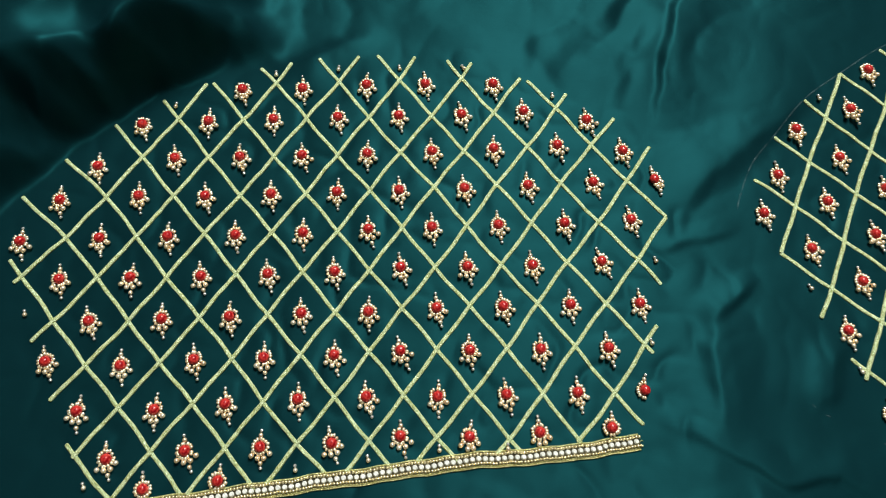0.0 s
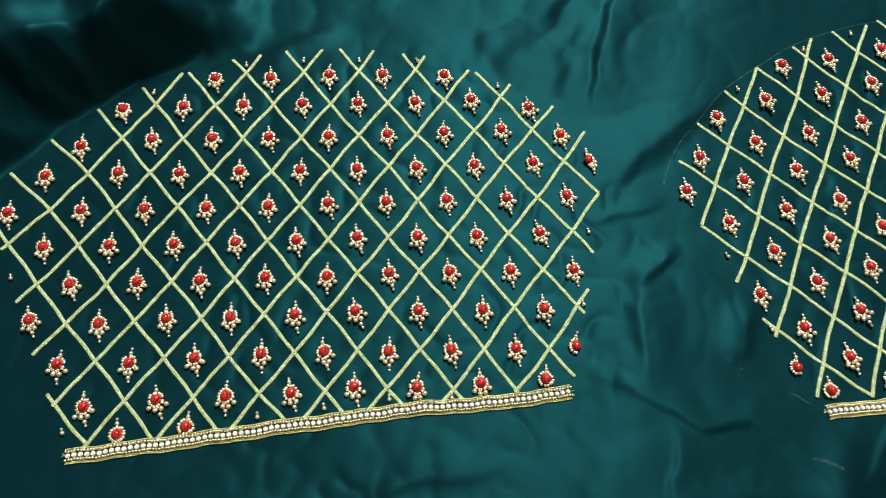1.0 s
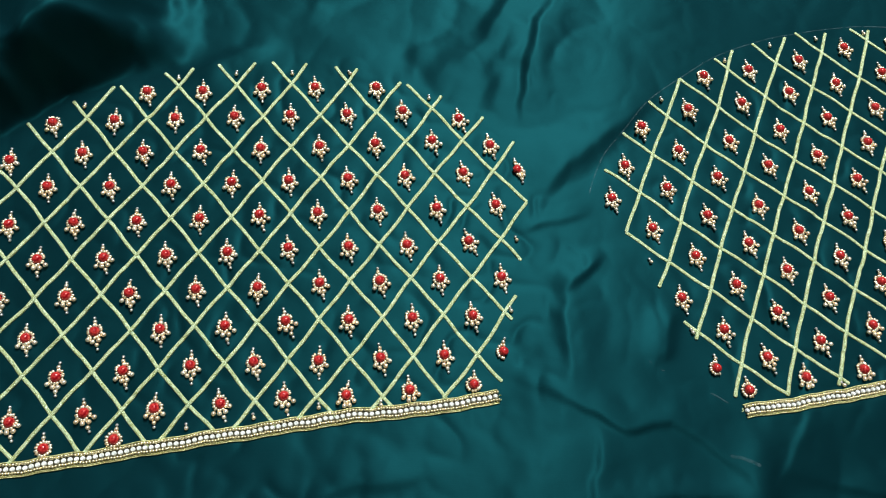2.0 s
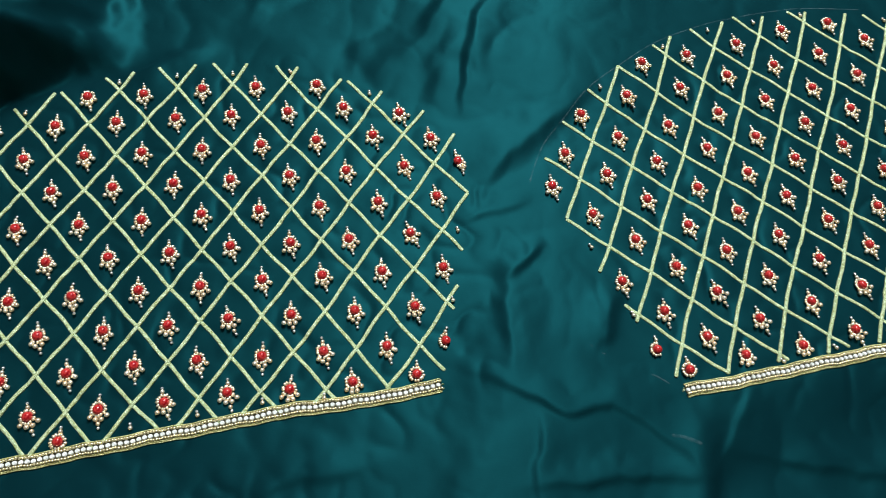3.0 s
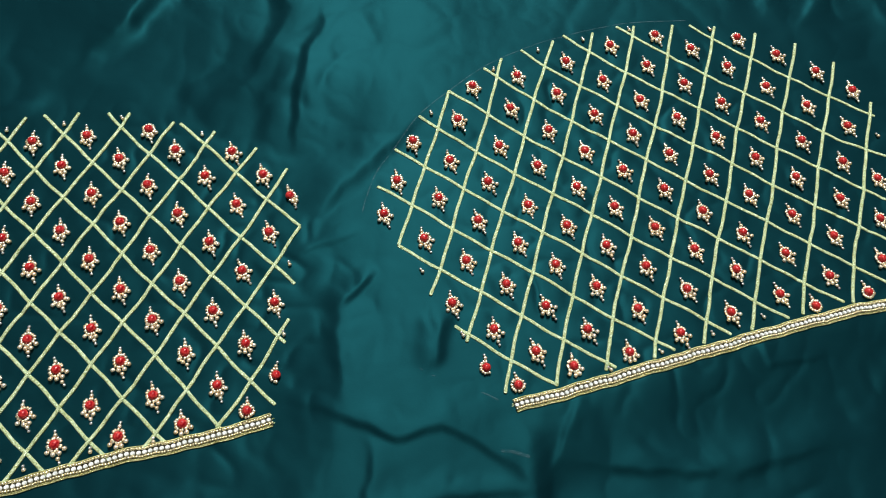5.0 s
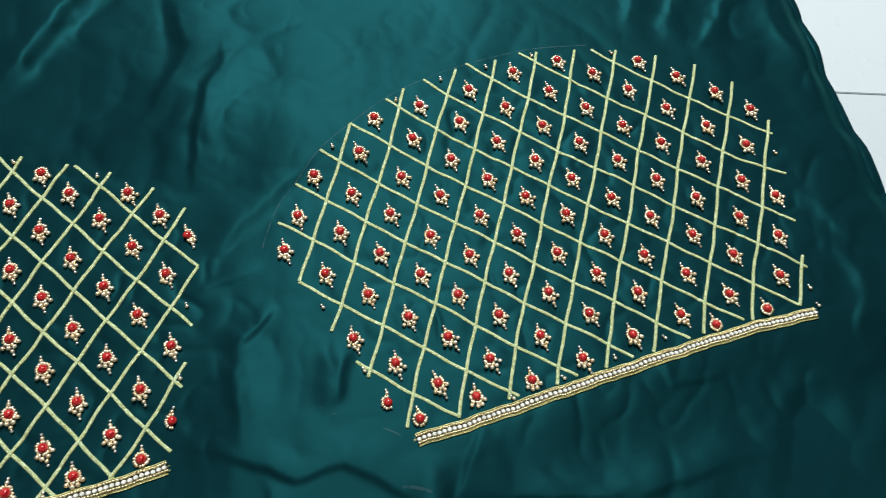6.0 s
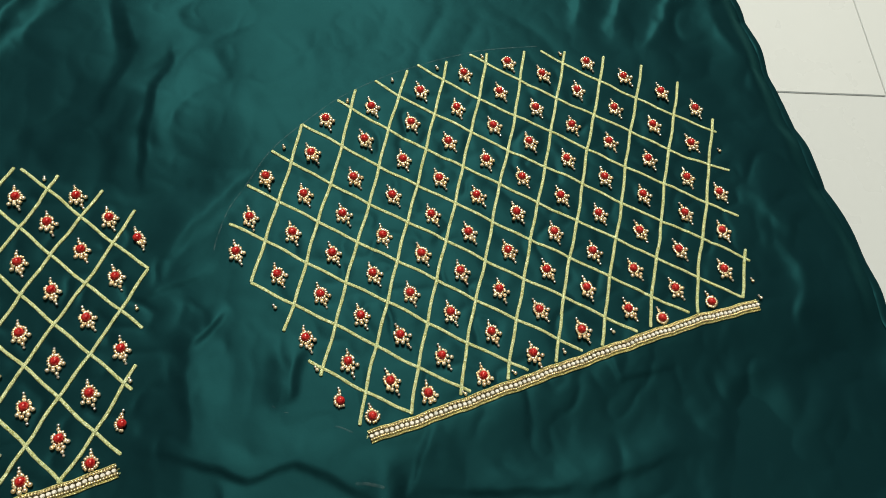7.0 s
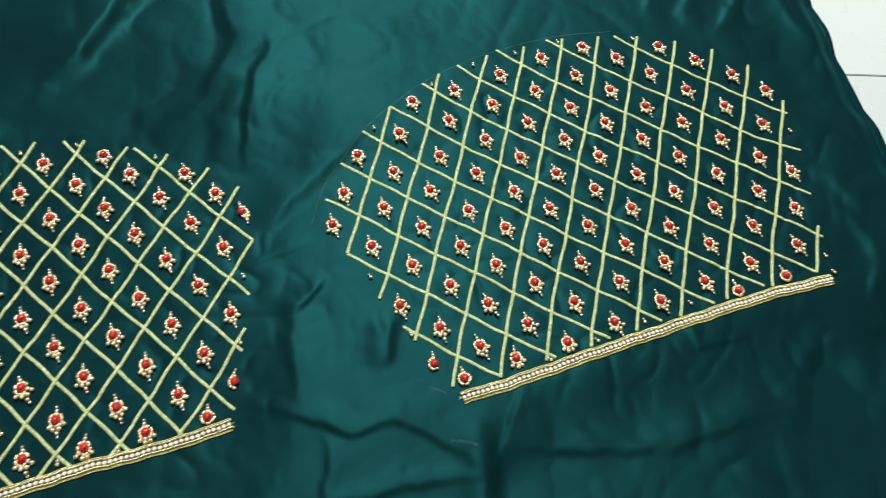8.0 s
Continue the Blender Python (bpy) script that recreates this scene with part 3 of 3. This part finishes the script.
def build_motifs():
    rng = random.Random(11)
    masters = {}
    used = set()
    for style, many in (("full", 6), ("round", 2), ("short", 2), ("ring", 2), ("drop", 1), ("side", 1), ("half", 1)):
        masters[style] = [tagged(build_motif(style, rng), LABELS[style], "bead motif", "bead motifs on the silk") for _ in range(many)]
    for panel, styles, shifts in ((LEFT, STYLES_LEFT, SHIFTS_LEFT), (RIGHT, STYLES_RIGHT, SHIFTS_RIGHT)):
        for i, (lo, hi) in panel.rows.items():
            for j in range(lo, hi + 1):
                style = styles.get((i, j), "full")
                di, dj = shifts.get((i, j), (0.0, 0.0))
                x, y = panel.at(i + 0.5 + di, j + 0.5 + dj)
                x, y = x - 0.0009 + rng.gauss(0, 0.0005), y + (0 if di else panel.lift) + rng.gauss(0, 0.0005)
                m = pose(x, y, height(x, y) - 0.0001, 0, 0, panel.turn + rng.gauss(0, 4.5))
                master = rng.choice(masters[style])
                if master not in used:
                    used.add(master)
                    master.matrix_basis = m
                else:
                    copy_thing(master, m)
    for style in masters:
        for master in masters[style]:
            if master not in used:
                for o in (*master.children_recursive, master):
                    bpy.data.objects.remove(o)
    pair = tagged(build_pair(rng), "two small gold and pearl beads on silk", "bead pair", "bead pairs at the panel rim")
    first = True
    for panel, pairs in ((LEFT, PAIRS_LEFT), (RIGHT, PAIRS_RIGHT)):
        for i, j in pairs:
            x, y = panel.at(i, j)
            m = pose(x, y, height(x, y) - 0.0001, 0, 0, rng.gauss(8, 12))
            if first:
                pair.matrix_basis, first = m, False
            else:
                copy_thing(pair, m)


ROW_BEAD = bead_mesh("gold_bead", 0.00092, BANDGOLD, 8, 5, 0.95, False)


def build_band(label, xs, ys):
    """The border: two gold cords, two rows of gold beads and a row of white stones between."""
    root = tagged(new("border_band"), label, "border trim", "border bands")
    fine = np.linspace(xs[0], xs[-1], 240)
    slope, start = np.polyfit(xs, ys, 1)
    bow = np.pad(np.interp(fine, xs, np.array(ys) - slope * np.array(xs) - start), 16, "reflect", reflect_type="odd")
    curve = slope * fine + start + np.convolve(bow, np.hanning(33) / np.hanning(33).sum(), "valid")
    # hand stitching never runs quite straight
    curve = curve + 0.30 * np.sin(fine / 6.7 + xs[0]) + 0.22 * np.sin(fine / 2.9 + 1.0)
    path = np.stack([fine, curve], 1) / 1000
    d = np.gradient(path, axis=0)
    d /= np.hypot(*d.T)[:, None]
    side = np.stack([-d[:, 1], d[:, 0]], 1)
    run = np.r_[0, np.cumsum(np.hypot(*np.diff(path, axis=0).T))]
    rng = random.Random(len(label))

    def strip(off):
        return path + side * off

    def spots(off, pitch):
        line = strip(off)
        for s in np.arange(pitch / 2, run[-1], pitch):
            x, y = np.interp(s, run, line[:, 0]), np.interp(s, run, line[:, 1])
            a = math.degrees(math.atan2(np.interp(s, run, d[:, 1]), np.interp(s, run, d[:, 0])))
            yield x, y, a

    child("backing", cord_mesh("backing", strip(0), 0.0036, 0.0005, 0.004, BACKING, 9), root, None, "dark gold woven backing")
    for off, half in ((0.0038, 0.00055), (-0.0037, 0.0005), (-0.0045, 0.00045)):
        child("edging_cord", cord_mesh("edging_cord", strip(off), half, 0.0010, 0.0009, EDGING, 7), root, None, "twisted old gold cord")
    for off in (0.0025, -0.0024):
        for x, y, a in spots(off, 0.00172):
            x, y = x + rng.gauss(0, 0.0001), y + rng.gauss(0, 0.00012)
            child("gold_bead", ROW_BEAD, root, pose(x, y, height(x, y) + 0.0013, 0, 0, a + rng.gauss(0, 8)))
    # loose thread ends at both ends of the band
    for end, way in ((0, -1), (-1, 1)):
        for k in range(3):
            p = path[end] + side[end] * rng.uniform(-0.003, 0.003)
            q = p + d[end] * way * rng.uniform(0.0008, 0.0022) + side[end] * rng.uniform(-0.001, 0.001)
            mid = (p + q) / 2 + side[end] * rng.uniform(-0.0006, 0.0006)
            child("thread_end", cord_mesh("thread_end", (p, mid, q), 0.00025, 0.0004, 0.0008, THREAD, 5, 0.0002), root)
    # stones: low faceted domes
    bm = bmesh.new()
    bmesh.ops.create_cone(bm, cap_ends=True, segments=8, radius1=0.00158, radius2=0.0010, depth=0.0011)
    sm = bpy.data.meshes.new("stone")
    bm.to_mesh(sm)
    bm.free()
    sm.materials.append(STONE)
    for x, y, a in spots(0.0, 0.00355):
        child("stone", sm, root, pose(x, y + rng.gauss(0, 0.0001), height(x, y) + 0.0012, rng.uniform(-5, 5), rng.uniform(-5, 5), a + 22.5 + rng.uniform(-8, 8)))
    return root


def build_chalk(label, pts, half=0.0006):
    """A faint chalk stroke through a few places (mm), smooth from one to the next."""
    line = np.array(pts) / 1000
    out = []
    for k in np.linspace(0, len(line) - 1.001, 24 * len(line)):
        i, f = int(k), k - int(k)
        p0, p1, p2, p3 = (line[min(max(q, 0), len(line) - 1)] for q in (i - 1, i, i + 1, i + 2))
        out.append(0.5 * (2 * p1 + (p2 - p0) * f + (2 * p0 - 5 * p1 + 4 * p2 - p3) * f * f + (3 * p1 - p0 - 3 * p2 + p3) * f**3))
    return tagged(new("chalk_line", cord_mesh("chalk_line", out, half, 0.00012, 0.002, CHALK, 5, 0.0001)), label, "chalk mark")


build_room()
build_cloth()
build_lattice(LEFT, "diamond lattice of pale gold metallic cord stitched on silk", 1)
build_lattice(RIGHT, "diamond lattice of pale gold metallic cord stitched on silk", 2)
build_band("white stone and gold bead border band, long slightly sagging", (-299.0, -240.0, -203.0, -171.0, -138.0, -104.0, -75.0, -50.0, -25.0, 0.6), (-31.8, -25.5, -21.0, -17.1, -13.8, -9.2, -7.3, -6.5, -3.5, -0.4))
build_band("white stone and gold bead border band, gently bowed", (158.7, 195.0, 240.0, 300.0, 360.0, 420.0, 471.7), (-16.0, -12.8, -7.1, -0.0, 7.1, 12.9, 14.2))
build_motifs()
build_chalk("faint pale chalk outline round the stitched panel", ((76, 137), (81, 150), (91, 169), (107, 187), (129, 211), (155, 229), (188, 250), (220, 263), (252, 272), (310, 281), (369, 278)))
build_chalk("short pale chalk smudge on the silk", ((138, -4), (142, -6), (149, -11)), 0.0007)
build_chalk("short pale chalk smudge on the silk", ((144, -43), (152, -45), (162, -50)), 0.0013)
build_chalk("tiny pale chalk fleck on the silk", ((100, 18), (102, 16)), 0.0005)
build_chalk("tiny pale chalk fleck on the silk", ((107, 12), (110, 11)), 0.0004)
build_chalk("tiny pale lint fleck on the silk", ((36.4, 115), (37.6, 115.2)), 0.0004)
